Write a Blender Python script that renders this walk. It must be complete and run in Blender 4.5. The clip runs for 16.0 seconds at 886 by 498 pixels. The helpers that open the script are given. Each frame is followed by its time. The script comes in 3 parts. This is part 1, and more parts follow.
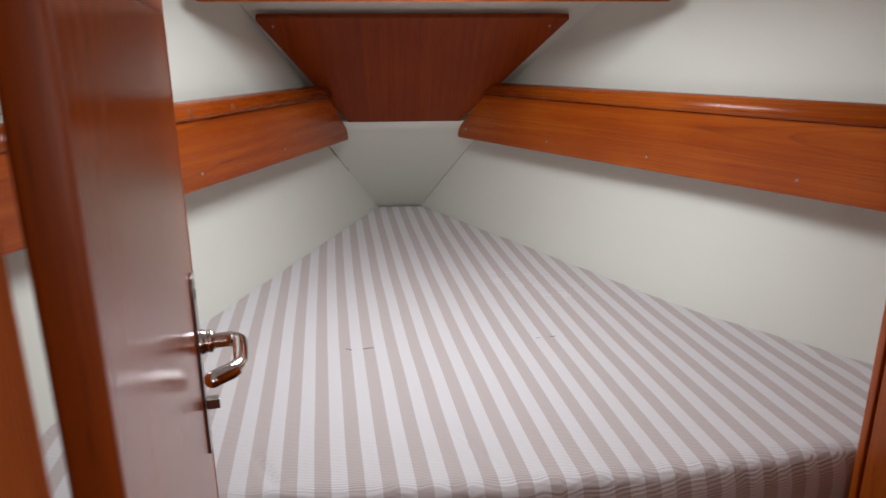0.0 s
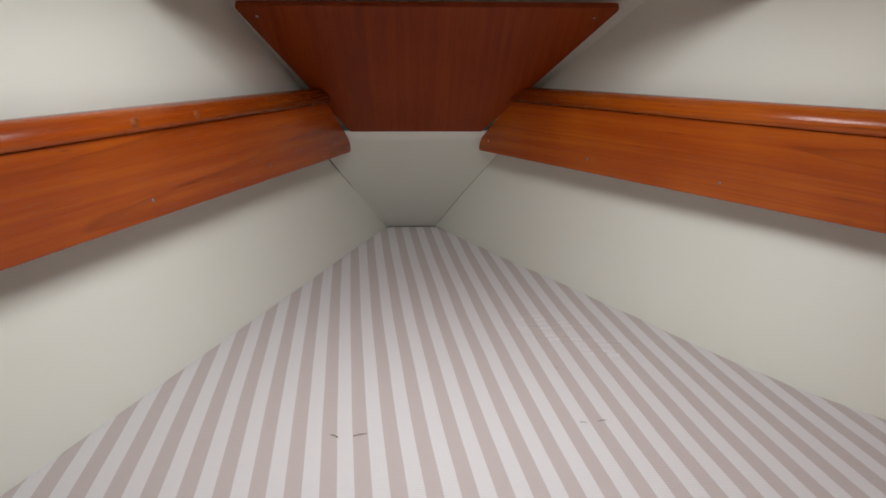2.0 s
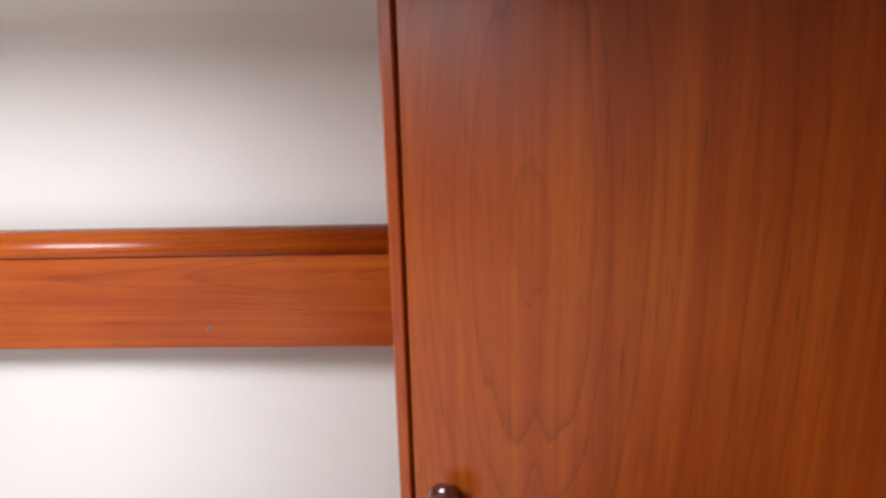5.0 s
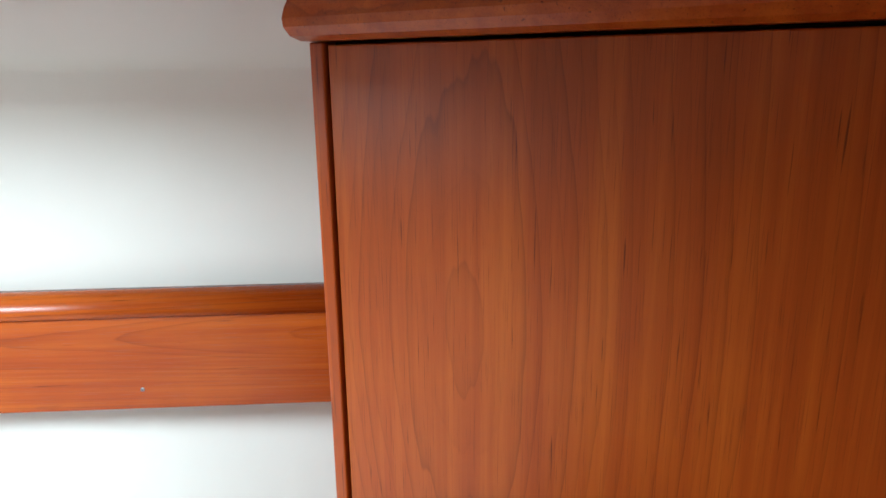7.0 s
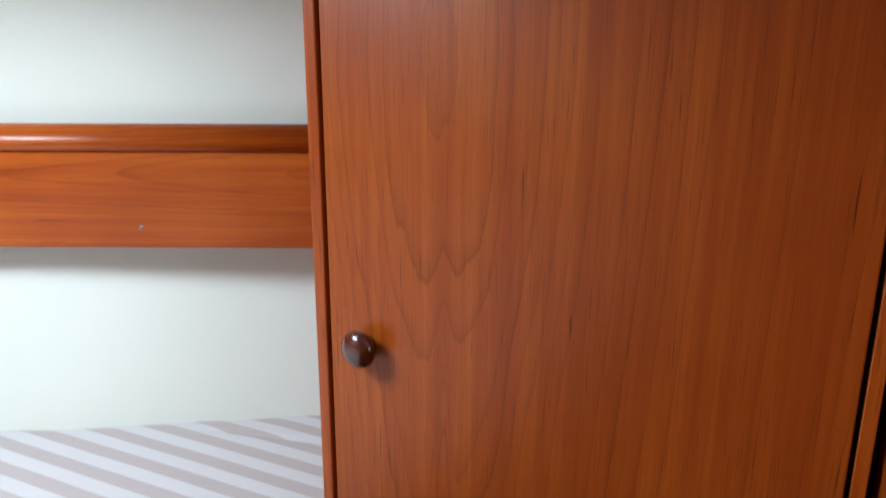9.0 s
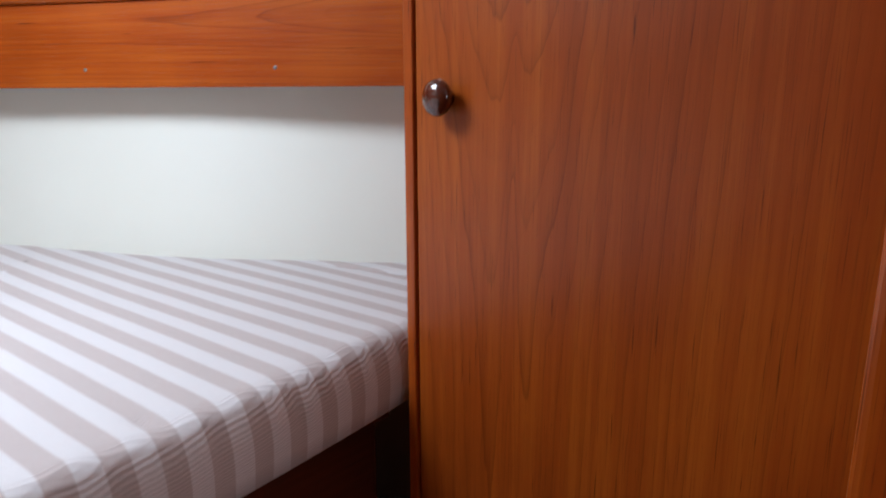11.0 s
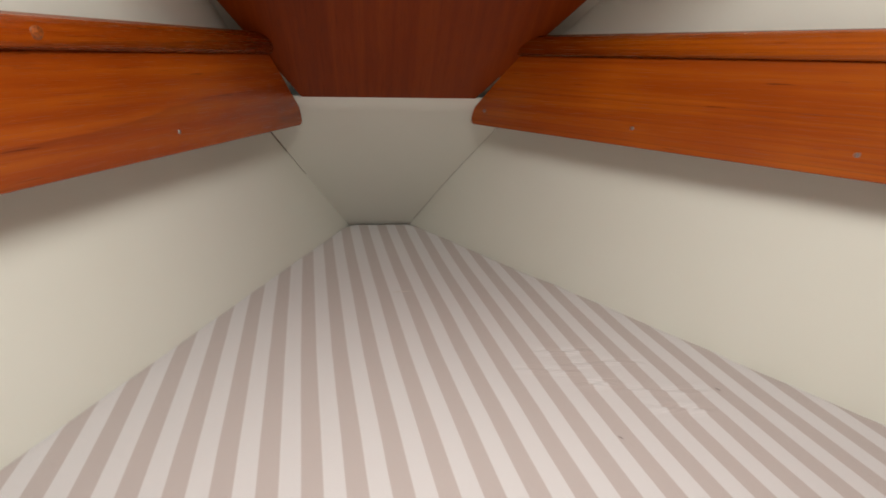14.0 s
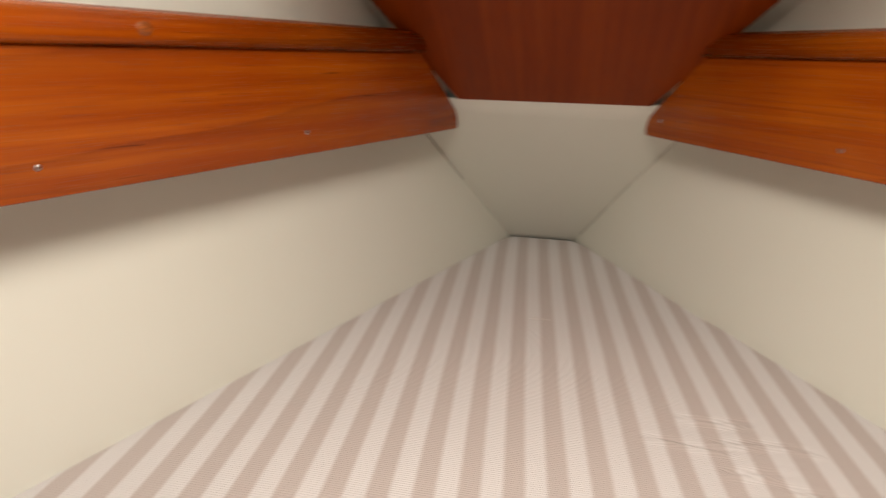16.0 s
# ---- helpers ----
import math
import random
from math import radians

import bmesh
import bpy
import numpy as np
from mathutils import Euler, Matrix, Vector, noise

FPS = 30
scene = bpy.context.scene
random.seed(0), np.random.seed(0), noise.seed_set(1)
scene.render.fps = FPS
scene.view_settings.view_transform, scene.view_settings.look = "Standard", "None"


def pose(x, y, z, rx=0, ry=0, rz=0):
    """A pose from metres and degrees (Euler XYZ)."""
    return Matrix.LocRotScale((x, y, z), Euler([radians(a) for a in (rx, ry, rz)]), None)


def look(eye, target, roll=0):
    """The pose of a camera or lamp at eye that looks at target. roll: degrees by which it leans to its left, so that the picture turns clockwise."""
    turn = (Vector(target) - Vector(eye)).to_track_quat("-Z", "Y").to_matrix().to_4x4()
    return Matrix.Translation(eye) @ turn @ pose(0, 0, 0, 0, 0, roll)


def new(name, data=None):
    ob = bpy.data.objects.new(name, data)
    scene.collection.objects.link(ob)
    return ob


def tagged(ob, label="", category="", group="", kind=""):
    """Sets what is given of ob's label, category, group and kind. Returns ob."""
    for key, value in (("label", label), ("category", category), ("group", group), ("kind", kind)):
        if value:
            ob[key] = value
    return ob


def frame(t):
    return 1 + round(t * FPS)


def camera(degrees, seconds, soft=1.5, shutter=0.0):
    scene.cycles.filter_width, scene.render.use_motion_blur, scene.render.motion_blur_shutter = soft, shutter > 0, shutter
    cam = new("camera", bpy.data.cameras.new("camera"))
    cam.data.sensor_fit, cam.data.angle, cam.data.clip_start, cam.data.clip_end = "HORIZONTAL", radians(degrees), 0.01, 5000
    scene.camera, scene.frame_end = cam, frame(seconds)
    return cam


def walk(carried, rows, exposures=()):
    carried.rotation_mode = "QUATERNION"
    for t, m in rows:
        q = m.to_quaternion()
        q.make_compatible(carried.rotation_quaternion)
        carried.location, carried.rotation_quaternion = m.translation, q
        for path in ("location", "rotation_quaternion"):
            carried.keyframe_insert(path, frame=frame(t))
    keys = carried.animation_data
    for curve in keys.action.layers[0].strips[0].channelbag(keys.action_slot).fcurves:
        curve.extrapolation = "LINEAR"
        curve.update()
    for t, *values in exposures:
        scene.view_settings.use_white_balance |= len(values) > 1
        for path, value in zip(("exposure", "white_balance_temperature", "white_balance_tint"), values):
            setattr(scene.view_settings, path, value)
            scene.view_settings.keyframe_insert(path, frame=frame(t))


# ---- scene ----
cam = camera(66.6, 16.0, 1.5, 0.5)
PATH = [
    (0, (-0.025, -0.293, 1.483), (0.102, 1.622, 0.921), -0.3),
    (0.5, (-0.015, -0.167, 1.418), (0.13, 1.747, 0.857), -0.0),
    (0.7, (-0.005, -0.118, 1.391), (0.145, 1.796, 0.831), 0.1),
    (1, (0.002, -0.061, 1.354), (0.133, 1.855, 0.797), 0.1),
    (1.5, (-0.012, 0.021, 1.413), (0.068, 1.941, 0.858), 0.3),
    (2, (-0.004, 0.079, 1.467), (0.077, 1.999, 0.915), 0.2),
    (2.5, (0.036, 0.085, 1.497), (0.138, 2.004, 0.943), -0.5),
    (3, (0.042, 0.111, 1.515), (0.531, 1.968, 0.958), -0.5),
    (3.5, (0.058, 0.159, 1.478), (0.998, 1.848, 0.964), 0.0),
    (4, (0.093, 0.198, 1.488), (1.432, 1.605, 1.012), -0.2),
    (4.5, (0.092, 0.204, 1.538), (1.615, 1.407, 1.052), -0.7),
    (5, (0.141, 0.192, 1.611), (1.785, 1.216, 1.111), -1.5),
    (5.2, (0.147, 0.189, 1.633), (1.822, 1.167, 1.146), -1.2),
    (7.3, (0.143, 0.189, 1.709), (1.879, 1.031, 1.18), -0.8),
    (7.5, (0.139, 0.189, 1.693), (1.877, 1.018, 1.152), -0.8),
    (8, (0.121, 0.173, 1.623), (1.868, 1.01, 1.127), 0.1),
    (8.5, (0.122, 0.142, 1.543), (1.855, 1.019, 1.065), 0.6),
    (8.7, (0.124, 0.131, 1.504), (1.842, 1.036, 1.026), 0.5),
    (10.8, (0.115, -0.002, 1.194), (1.573, 1.29, 0.741), -0.3),
    (11, (0.108, -0.013, 1.169), (1.528, 1.321, 0.717), -0.2),
    (11.5, (0.088, -0.038, 1.089), (1.413, 1.395, 0.65), -0.1),
    (12, (0.011, -0.001, 1.14), (1.141, 1.586, 0.688), 0.3),
    (12.5, (0.006, 0.111, 1.263), (0.777, 1.874, 0.715), -0.1),
    (13, (0.005, 0.286, 1.269), (0.686, 2.091, 0.745), 0.7),
    (13.5, (-0.018, 0.441, 1.326), (0.5, 2.293, 0.777), 1.4),
    (14, (-0.043, 0.566, 1.337), (0.165, 2.478, 0.786), 1.0),
    (14.5, (0.106, 0.679, 1.339), (0.256, 2.594, 0.781), 0.0),
    (15, (0.127, 0.665, 1.363), (0.267, 2.581, 0.806), 0.2),
    (15.5, (0.114, 0.664, 1.356), (0.102, 2.585, 0.8), 1.0),
    (16, (0.076, 0.71, 1.336), (-0.311, 2.591, 0.778), 1.4),
]
walk(cam, [(t, look(eye, target, roll)) for t, eye, target, roll in PATH], exposures=[
    (0.0, -0.36, 6300, 11), (1.5, -0.5, 6200, 9), (2.2, -0.55, 6800, 11), (2.8, -0.40, 7600, 13), (3.5, -0.33, 8400, 14), (4.0, -0.2, 8600, 18), (4.6, 0.2, 6850, 19), (5.2, 0.5, 6150, 18),
    (7.3, 0.8, 5550, 1), (8.7, 0.52, 5500, 1), (10.8, 0.22, 5650, 7), (11.5, 0.18, 5750, 9), (12.0, -0.1, 5850, 7), (12.5, -0.55, 6000, 7), (13.0, -0.68, 6150, 7), (13.5, -0.62, 6500, 8), (14.0, -0.34, 7200, 11), (14.5, -0.2, 7800, 13), (16.0, -0.12, 8000, 13)])

# ---- light ----
world = bpy.data.worlds.new("world")
scene.world = world
world.use_nodes = True
_sky = world.node_tree.nodes.new("ShaderNodeTexSky")
_sky.sky_type, _sky.sun_disc = "NISHITA", False
_sky.sun_elevation, _sky.sun_rotation = radians(55), radians(200)
world.node_tree.links.new(_sky.outputs[0], world.node_tree.nodes["Background"].inputs[0])
world.node_tree.nodes["Background"].inputs[1].default_value = 0.1


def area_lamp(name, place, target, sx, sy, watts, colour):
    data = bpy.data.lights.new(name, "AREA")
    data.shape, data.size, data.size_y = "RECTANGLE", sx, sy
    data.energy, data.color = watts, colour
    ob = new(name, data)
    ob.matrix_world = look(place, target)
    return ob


# daylight of the sky in the deck hatch overhead, and two fills added behind the doorway
HATCH = (0.05, 1.00, 0.54, 0.56)  # centre x, y, width, length of the hatch opening
area_lamp("hatch_daylight", (HATCH[0], HATCH[1], 1.795), (HATCH[0], HATCH[1] + 0.001, 0.8), 0.40, 0.42, 12.5, (0.97, 0.985, 1.0))
# stand-in fill from the unseen saloon, lifts the upper walls and headlining
area_lamp("saloon_fill", (0.15, -1.35, 1.38), (0.4, 0.9, 1.60), 1.0, 0.5, 5.0, (1.0, 0.98, 0.95))
# added fill without a window, brightens the port jamb and the open door
area_lamp("jamb_fill", (1.5, -0.62, 1.35), (-0.3, -0.14, 1.2), 0.7, 0.4, 7.5, (1.0, 0.97, 0.93))


# ---- materials ----
def nodes_of(name, rough=0.5, metal=0.0):
    m = bpy.data.materials.new(name)
    m.use_nodes = True
    n = m.node_tree.nodes
    b = n["Principled BSDF"]
    b.inputs["Roughness"].default_value = rough
    b.inputs["Metallic"].default_value = metal
    return m, n, m.node_tree.links, b


def coords(n, l, scale=(1, 1, 1), shift=(0, 0, 0)):
    tc, mp = n.new("ShaderNodeTexCoord"), n.new("ShaderNodeMapping")
    mp.inputs["Scale"].default_value, mp.inputs["Location"].default_value = scale, shift
    l.new(tc.outputs["Object"], mp.inputs["Vector"])
    return mp.outputs["Vector"]


def noise_tex(n, l, vec, scale, detail=4.0, rough=0.55, distort=0.0):
    t = n.new("ShaderNodeTexNoise")
    t.inputs["Scale"].default_value, t.inputs["Detail"].default_value = scale, detail
    t.inputs["Roughness"].default_value, t.inputs["Distortion"].default_value = rough, distort
    l.new(vec, t.inputs["Vector"])
    return t.outputs["Fac"]


def ramp(n, l, fac, stops):
    r = n.new("ShaderNodeValToRGB")
    e = r.color_ramp.elements
    while len(e) < len(stops):
        e.new(0.5)
    for el, (p, c) in zip(e, stops):
        el.position, el.color = p, (*c, 1)
    l.new(fac, r.inputs["Fac"])
    return r.outputs["Color"]


def math_node(n, l, op, a, b=None, c=None):
    m = n.new("ShaderNodeMath")
    m.operation = op
    for i, v in enumerate((a, b, c)):
        if v is None:
            continue
        if isinstance(v, (int, float)):
            m.inputs[i].default_value = v
        else:
            l.new(v, m.inputs[i])
    return m.outputs[0]


def mix(n, l, a, b, fac, how="MIX"):
    m = n.new("ShaderNodeMix")
    m.data_type, m.blend_type = "RGBA", how
    for i, v in ((0, fac), (6, a), (7, b)):
        if isinstance(v, (int, float)):
            m.inputs[i].default_value = v
        elif isinstance(v, tuple):
            m.inputs[i].default_value = (*v, 1)
        else:
            l.new(v, m.inputs[i])
    return m.outputs[2]


def bump(n, l, b, height, strength, dist):
    k = n.new("ShaderNodeBump")
    k.inputs["Strength"].default_value, k.inputs["Distance"].default_value = strength, dist
    l.new(height, k.inputs["Height"])
    l.new(k.outputs[0], b.inputs["Normal"])


def wood(name, axis, light, mid, dark, rough=0.32, across=0.16, centre=(0.0, 0.0), taper=0.35, rings=34.0, shift=0.0, coat=0.12, veins=0.55, oval=None, flecks=0.7, gloss=0.3):
    """Varnished teak: rings cut lengthwise give arches round the centre, or closed ovals whose lower end is split in two
    lobes; axis is the grain's way in the object's own space."""
    m, n, l, b = nodes_of(name, rough)

    def calc(op, a, c=None, d=None):
        return math_node(n, l, op, a, c, d)

    def stretched(across_scale, along_scale, detail=4.0, rough_noise=0.55, move=(0, 0, 0)):
        k = [across_scale] * 3
        k[axis] = along_scale
        return noise_tex(n, l, coords(n, l, k, move), 1.0, detail, rough_noise)

    sep, tc = n.new("ShaderNodeSeparateXYZ"), n.new("ShaderNodeTexCoord")
    l.new(tc.outputs["Object"], sep.inputs[0])
    along = sep.outputs[axis]
    u = sep.outputs[{0: 2, 1: 0, 2: 1}[axis]]
    wob = stretched(9.0, 0.7, 4.0, 0.5, (shift, 0, shift))
    jitter = stretched(60.0, 7.0, 3.0, 0.6, (0, shift, shift))
    du = calc("DIVIDE", calc("SUBTRACT", u, centre[0]), across)
    if oval:
        length, notch_at, notch_width, notch = oval
        dv = calc("DIVIDE", calc("SUBTRACT", along, centre[1]), length)
        dv = calc("MULTIPLY", calc("TANH", calc("DIVIDE", dv, 1.5)), 1.5)
        r = calc("SQRT", calc("ADD", calc("MULTIPLY", du, du), calc("MULTIPLY", dv, dv)))
        q = calc("DIVIDE", calc("SUBTRACT", u, notch_at), notch_width)
        hump = calc("DIVIDE", notch, calc("ADD", calc("MULTIPLY", q, q), 1.0))
        r = calc("ADD", r, calc("MULTIPLY", hump, calc("MAXIMUM", calc("MULTIPLY", dv, -1.0), 0.0)))
        r = calc("MULTIPLY_ADD", calc("MAXIMUM", calc("SUBTRACT", r, 1.0), 0.0), 1.3, r)
        r = calc("MULTIPLY_ADD", calc("SUBTRACT", wob, 0.5), 0.8, r)
        r = calc("MULTIPLY_ADD", calc("SUBTRACT", stretched(26.0, 3.2, 2.0, 0.5, (shift, 0.4, 0)), 0.5), 0.4, r)
    else:
        r = calc("SQRT", calc("ADD", calc("MULTIPLY", du, du), 0.03))
        r = calc("MULTIPLY_ADD", calc("SUBTRACT", along, centre[1]), taper, r)
        r = calc("MULTIPLY_ADD", wob, 1.5, r)
    r = calc("MULTIPLY_ADD", jitter, 0.10, r)
    count = calc("MULTIPLY", r, rings / 10.0)
    saw = calc("FRACT", count)
    each = n.new("ShaderNodeTexWhiteNoise")
    each.noise_dimensions = "1D"
    l.new(calc("ADD", calc("FLOOR", count), shift), each.inputs["W"])
    strength = calc("MULTIPLY_ADD", calc("POWER", each.outputs["Value"], 1.6), 0.85, 0.15)
    band = ramp(n, l, saw, [(0.0, (0.05, 0.05, 0.05)), (0.55, (0.10, 0.10, 0.10)), (0.86, (0.5, 0.5, 0.5)), (0.955, (1, 1, 1)), (1.0, (0.05, 0.05, 0.05))])
    streak = stretched(55.0, 1.1, 5.0, 0.65, (shift, shift, 0))
    fine = stretched(760.0, 13.0, 3.0, 0.6, (0, shift, 0))
    pores = ramp(n, l, fine, [(0.57, (0, 0, 0)), (0.70, (1, 1, 1))])
    dash = ramp(n, l, stretched(330.0, 10.0, 2.0, 0.5, (shift, 0, 0)), [(0.67, (0, 0, 0)), (0.74, (1, 1, 1))])
    cloud = noise_tex(n, l, coords(n, l, (1, 1, 1), (shift, shift, shift)), 2.6, 3.0)
    base = ramp(n, l, calc("MULTIPLY_ADD", streak, 0.6, calc("MULTIPLY", cloud, 0.4)), [(0.30, tuple(c * 0.8 for c in mid)), (0.45, mid), (0.62, light)])
    col = mix(n, l, base, dark, calc("MULTIPLY", calc("MULTIPLY", band, strength), veins))
    col = mix(n, l, col, dark, calc("MULTIPLY", pores, 0.5))
    col = mix(n, l, col, tuple(c * 0.5 for c in dark), calc("MULTIPLY", dash, flecks))
    l.new(col, b.inputs["Base Color"])
    l.new(calc("MULTIPLY_ADD", pores, 0.12, rough), b.inputs["Roughness"])
    b.inputs["Coat Weight"].default_value = coat
    b.inputs["Coat Roughness"].default_value = 0.2
    b.inputs["Specular IOR Level"].default_value = gloss
    bump(n, l, b, calc("MULTIPLY_ADD", pores, -0.6, fine), 0.15, 0.0006)
    return m


TEAK = ((0.45, 0.102, 0.007), (0.33, 0.058, 0.004), (0.10, 0.014, 0.003))
LOCKER = ((0.41, 0.098, 0.007), (0.315, 0.060, 0.0045), (0.085, 0.012, 0.002))
# the fascia's teak coloured darker for the shadow on the bow panel
SHADED_TEAK = ((0.29, 0.049, 0.005), (0.23, 0.033, 0.003), (0.09, 0.011, 0.002))
M_FASCIA = wood("teak_along", 0, *TEAK, across=0.034, centre=(1.304, 1.64), rings=22, rough=0.25, veins=0.55, oval=(0.25, 1.0, 0.01, 0.0))
M_FASCIA_B = wood("teak_along_other", 0, (0.41, 0.086, 0.006), (0.30, 0.049, 0.0035), (0.10, 0.013, 0.003), across=0.07, centre=(1.20, 0.4), taper=0.8, rings=13, shift=3.1, rough=0.25)
M_LOCKER = wood("teak_upright", 2, *LOCKER, across=0.076, centre=(0.446, 1.46), rings=31, rough=0.34, coat=0.10, veins=0.5, oval=(0.25, 0.437, 0.010, 0.30))
M_TRIM = wood("teak_trim", 2, *TEAK, across=0.05, centre=(0.2, 0.5), taper=0.2, rings=20, shift=1.7)
M_JAMB = wood("teak_jamb", 2, *TEAK, rough=0.6, across=0.05, centre=(0.2, 0.5), taper=0.2, rings=20, shift=8.3, coat=0.0, gloss=0.1)
M_BOARD = wood("teak_board", 0, *TEAK, across=0.05, centre=(1.6, 0.5), taper=0.4, rings=14, shift=6.6)
M_BOW = wood("shaded_bow_panel", 2, *SHADED_TEAK, rough=0.4, coat=0.05, across=0.15, centre=(0.1, 0.0), taper=0.3, rings=14, shift=2.3, veins=0.3, flecks=0.5, gloss=0.2)
M_DOOR = wood("door_veneer", 2, *TEAK, rough=0.2, across=0.15, centre=(0.1, 0.3), taper=0.2, rings=14, shift=5.2, veins=0.4)
# wood tone deepened for the shade below the mattress edge
M_SHADED_WOOD = wood("shaded_berth_front", 0, (0.085, 0.018, 0.007), (0.06, 0.012, 0.005), (0.02, 0.004, 0.002), rough=0.45, shift=4.0)


def vinyl(name, colour, grime=0.12):
    m, n, l, b = nodes_of(name, 0.55)
    big = noise_tex(n, l, coords(n, l), 2.2, 4.0)
    col = mix(n, l, colour, tuple(c * k for c, k in zip(colour, (0.86, 0.83, 0.74))), math_node(n, l, "MULTIPLY", big, grime * 4))
    l.new(col, b.inputs["Base Color"])
    grain = noise_tex(n, l, coords(n, l), 420.0, 3.0)
    swell = noise_tex(n, l, coords(n, l), 5.0, 2.0)
    bump(n, l, b, math_node(n, l, "MULTIPLY_ADD", grain, 0.05, swell), 0.12, 0.01)
    return m


M_VINYL = vinyl("cream_vinyl", (0.775, 0.79, 0.735))
M_CEIL = vinyl("white_headlining", (0.80, 0.79, 0.75))

m, n, l, b = nodes_of("striped_cloth", 0.9)
M_CLOTH = m
sep = n.new("ShaderNodeSeparateXYZ")
l.new(coords(n, l), sep.inputs[0])
# the stripes fan out a little towards the foot: number k = 0.626 + 19.715 x + 2.281 y - 0.369 x y + 0.130 x^2 - 0.168 y^2
wob = noise_tex(n, l, coords(n, l), 2.0, 2.0)
px, py = sep.outputs[0], sep.outputs[1]
along_x = math_node(n, l, "MULTIPLY", px, math_node(n, l, "MULTIPLY_ADD", px, 0.130, math_node(n, l, "MULTIPLY_ADD", py, -0.369, 19.715)))
along_y = math_node(n, l, "MULTIPLY", py, math_node(n, l, "MULTIPLY_ADD", py, -0.168, 2.281))
number = math_node(n, l, "MULTIPLY_ADD", wob, 0.10, math_node(n, l, "ADD", along_x, along_y))
ph = math_node(n, l, "FRACT", math_node(n, l, "ADD", number, 40.5 + 0.626 - 0.05))
tri = math_node(n, l, "ABSOLUTE", math_node(n, l, "SUBTRACT", ph, 0.5))
edge = ramp(n, l, tri, [(0.235, (0, 0, 0)), (0.262, (1, 1, 1))])
ribs = math_node(n, l, "SINE", math_node(n, l, "MULTIPLY", math_node(n, l, "SUBTRACT", sep.outputs[1], sep.outputs[2]), 2 * math.pi / 0.0040))
threads = noise_tex(n, l, coords(n, l, (900, 120, 900)), 1.0, 2.0)
pale = mix(n, l, (0.70, 0.68, 0.685), (0.63, 0.61, 0.615), threads)
pink = mix(n, l, (0.535, 0.47, 0.455), (0.475, 0.415, 0.40), threads)
l.new(mix(n, l, pink, pale, edge), b.inputs["Base Color"])
b.inputs["Sheen Weight"].default_value = 0.25
bump(n, l, b, math_node(n, l, "MULTIPLY_ADD", ribs, 0.7, threads), 0.55, 0.0007)

m, n, l, b = nodes_of("chrome", 0.06, 1.0)
b.inputs["Base Color"].default_value = (0.8, 0.8, 0.8, 1)
M_CHROME = m
m, n, l, b = nodes_of("brushed_steel", 0.3, 1.0)
b.inputs["Base Color"].default_value = (0.42, 0.42, 0.41, 1)
bump(n, l, b, noise_tex(n, l, coords(n, l, (800, 800, 20)), 1.0), 0.1, 0.0004)
M_STEEL = m
m, n, l, b = nodes_of("dark_lacquer", 0.14)
l.new(ramp(n, l, noise_tex(n, l, coords(n, l, (60, 60, 300)), 1.0), [(0.3, (0.05, 0.012, 0.006)), (0.7, (0.10, 0.022, 0.010))]), b.inputs["Base Color"])
b.inputs["Coat Weight"].default_value = 0.6
M_KNOB = m
m, n, l, b = nodes_of("black_plastic", 0.4)
l.new(ramp(n, l, noise_tex(n, l, coords(n, l), 90.0), [(0.3, (0.012, 0.012, 0.013)), (0.7, (0.03, 0.03, 0.032))]), b.inputs["Base Color"])
M_BLACK = m
m, n, l, b = nodes_of("shadow_gap", 0.8)
b.inputs["Base Color"].default_value = (0.02, 0.008, 0.004, 1)
M_GAP = m


# ---- helpers of the build ----
def mesh_from(name, bm, material, smooth=False):
    bmesh.ops.recalc_face_normals(bm, faces=bm.faces)
    me = bpy.data.meshes.new(name)
    bm.to_mesh(me)
    bm.free()
    me.materials.append(material)
    if smooth:
        for p in me.polygons:
            p.use_smooth = True
    return me


def part(name, bm, material, parent=None, label="", smooth=False):
    ob = new(name, mesh_from(name, bm, material, smooth))
    if parent is not None:
        ob.parent = parent
    return tagged(ob, label)


def block(x0, x1, y0, y1, z0, z1, bevel=0.0, seg=2):
    bm = bmesh.new()
    bmesh.ops.create_cube(bm, size=1)
    for v in bm.verts:
        v.co = ((x0 + x1) / 2 + v.co.x * (x1 - x0), (y0 + y1) / 2 + v.co.y * (y1 - y0), (z0 + z1) / 2 + v.co.z * (z1 - z0))
    if bevel:
        bmesh.ops.bevel(bm, geom=bm.edges[:], offset=bevel, segments=seg, profile=0.5, affect="EDGES")
    return bm


def prism(outline, y0, y1, bevel=0.0, seg=2):
    """An outline in x and z, thick from y0 to y1."""
    bm = bmesh.new()
    a = [bm.verts.new((x, y0, z)) for x, z in outline]
    c = [bm.verts.new((x, y1, z)) for x, z in outline]
    bm.faces.new(a)
    bm.faces.new(c[::-1])
    for i in range(len(a)):
        j = (i + 1) % len(a)
        bm.faces.new((a[i], c[i], c[j], a[j]))
    if bevel:
        bm.normal_update()
        rim = [e for e in bm.edges if abs(e.verts[0].co.y - e.verts[1].co.y) < 1e-6]
        bmesh.ops.bevel(bm, geom=rim, offset=bevel, segments=seg, profile=0.5, affect="EDGES")
    return bm


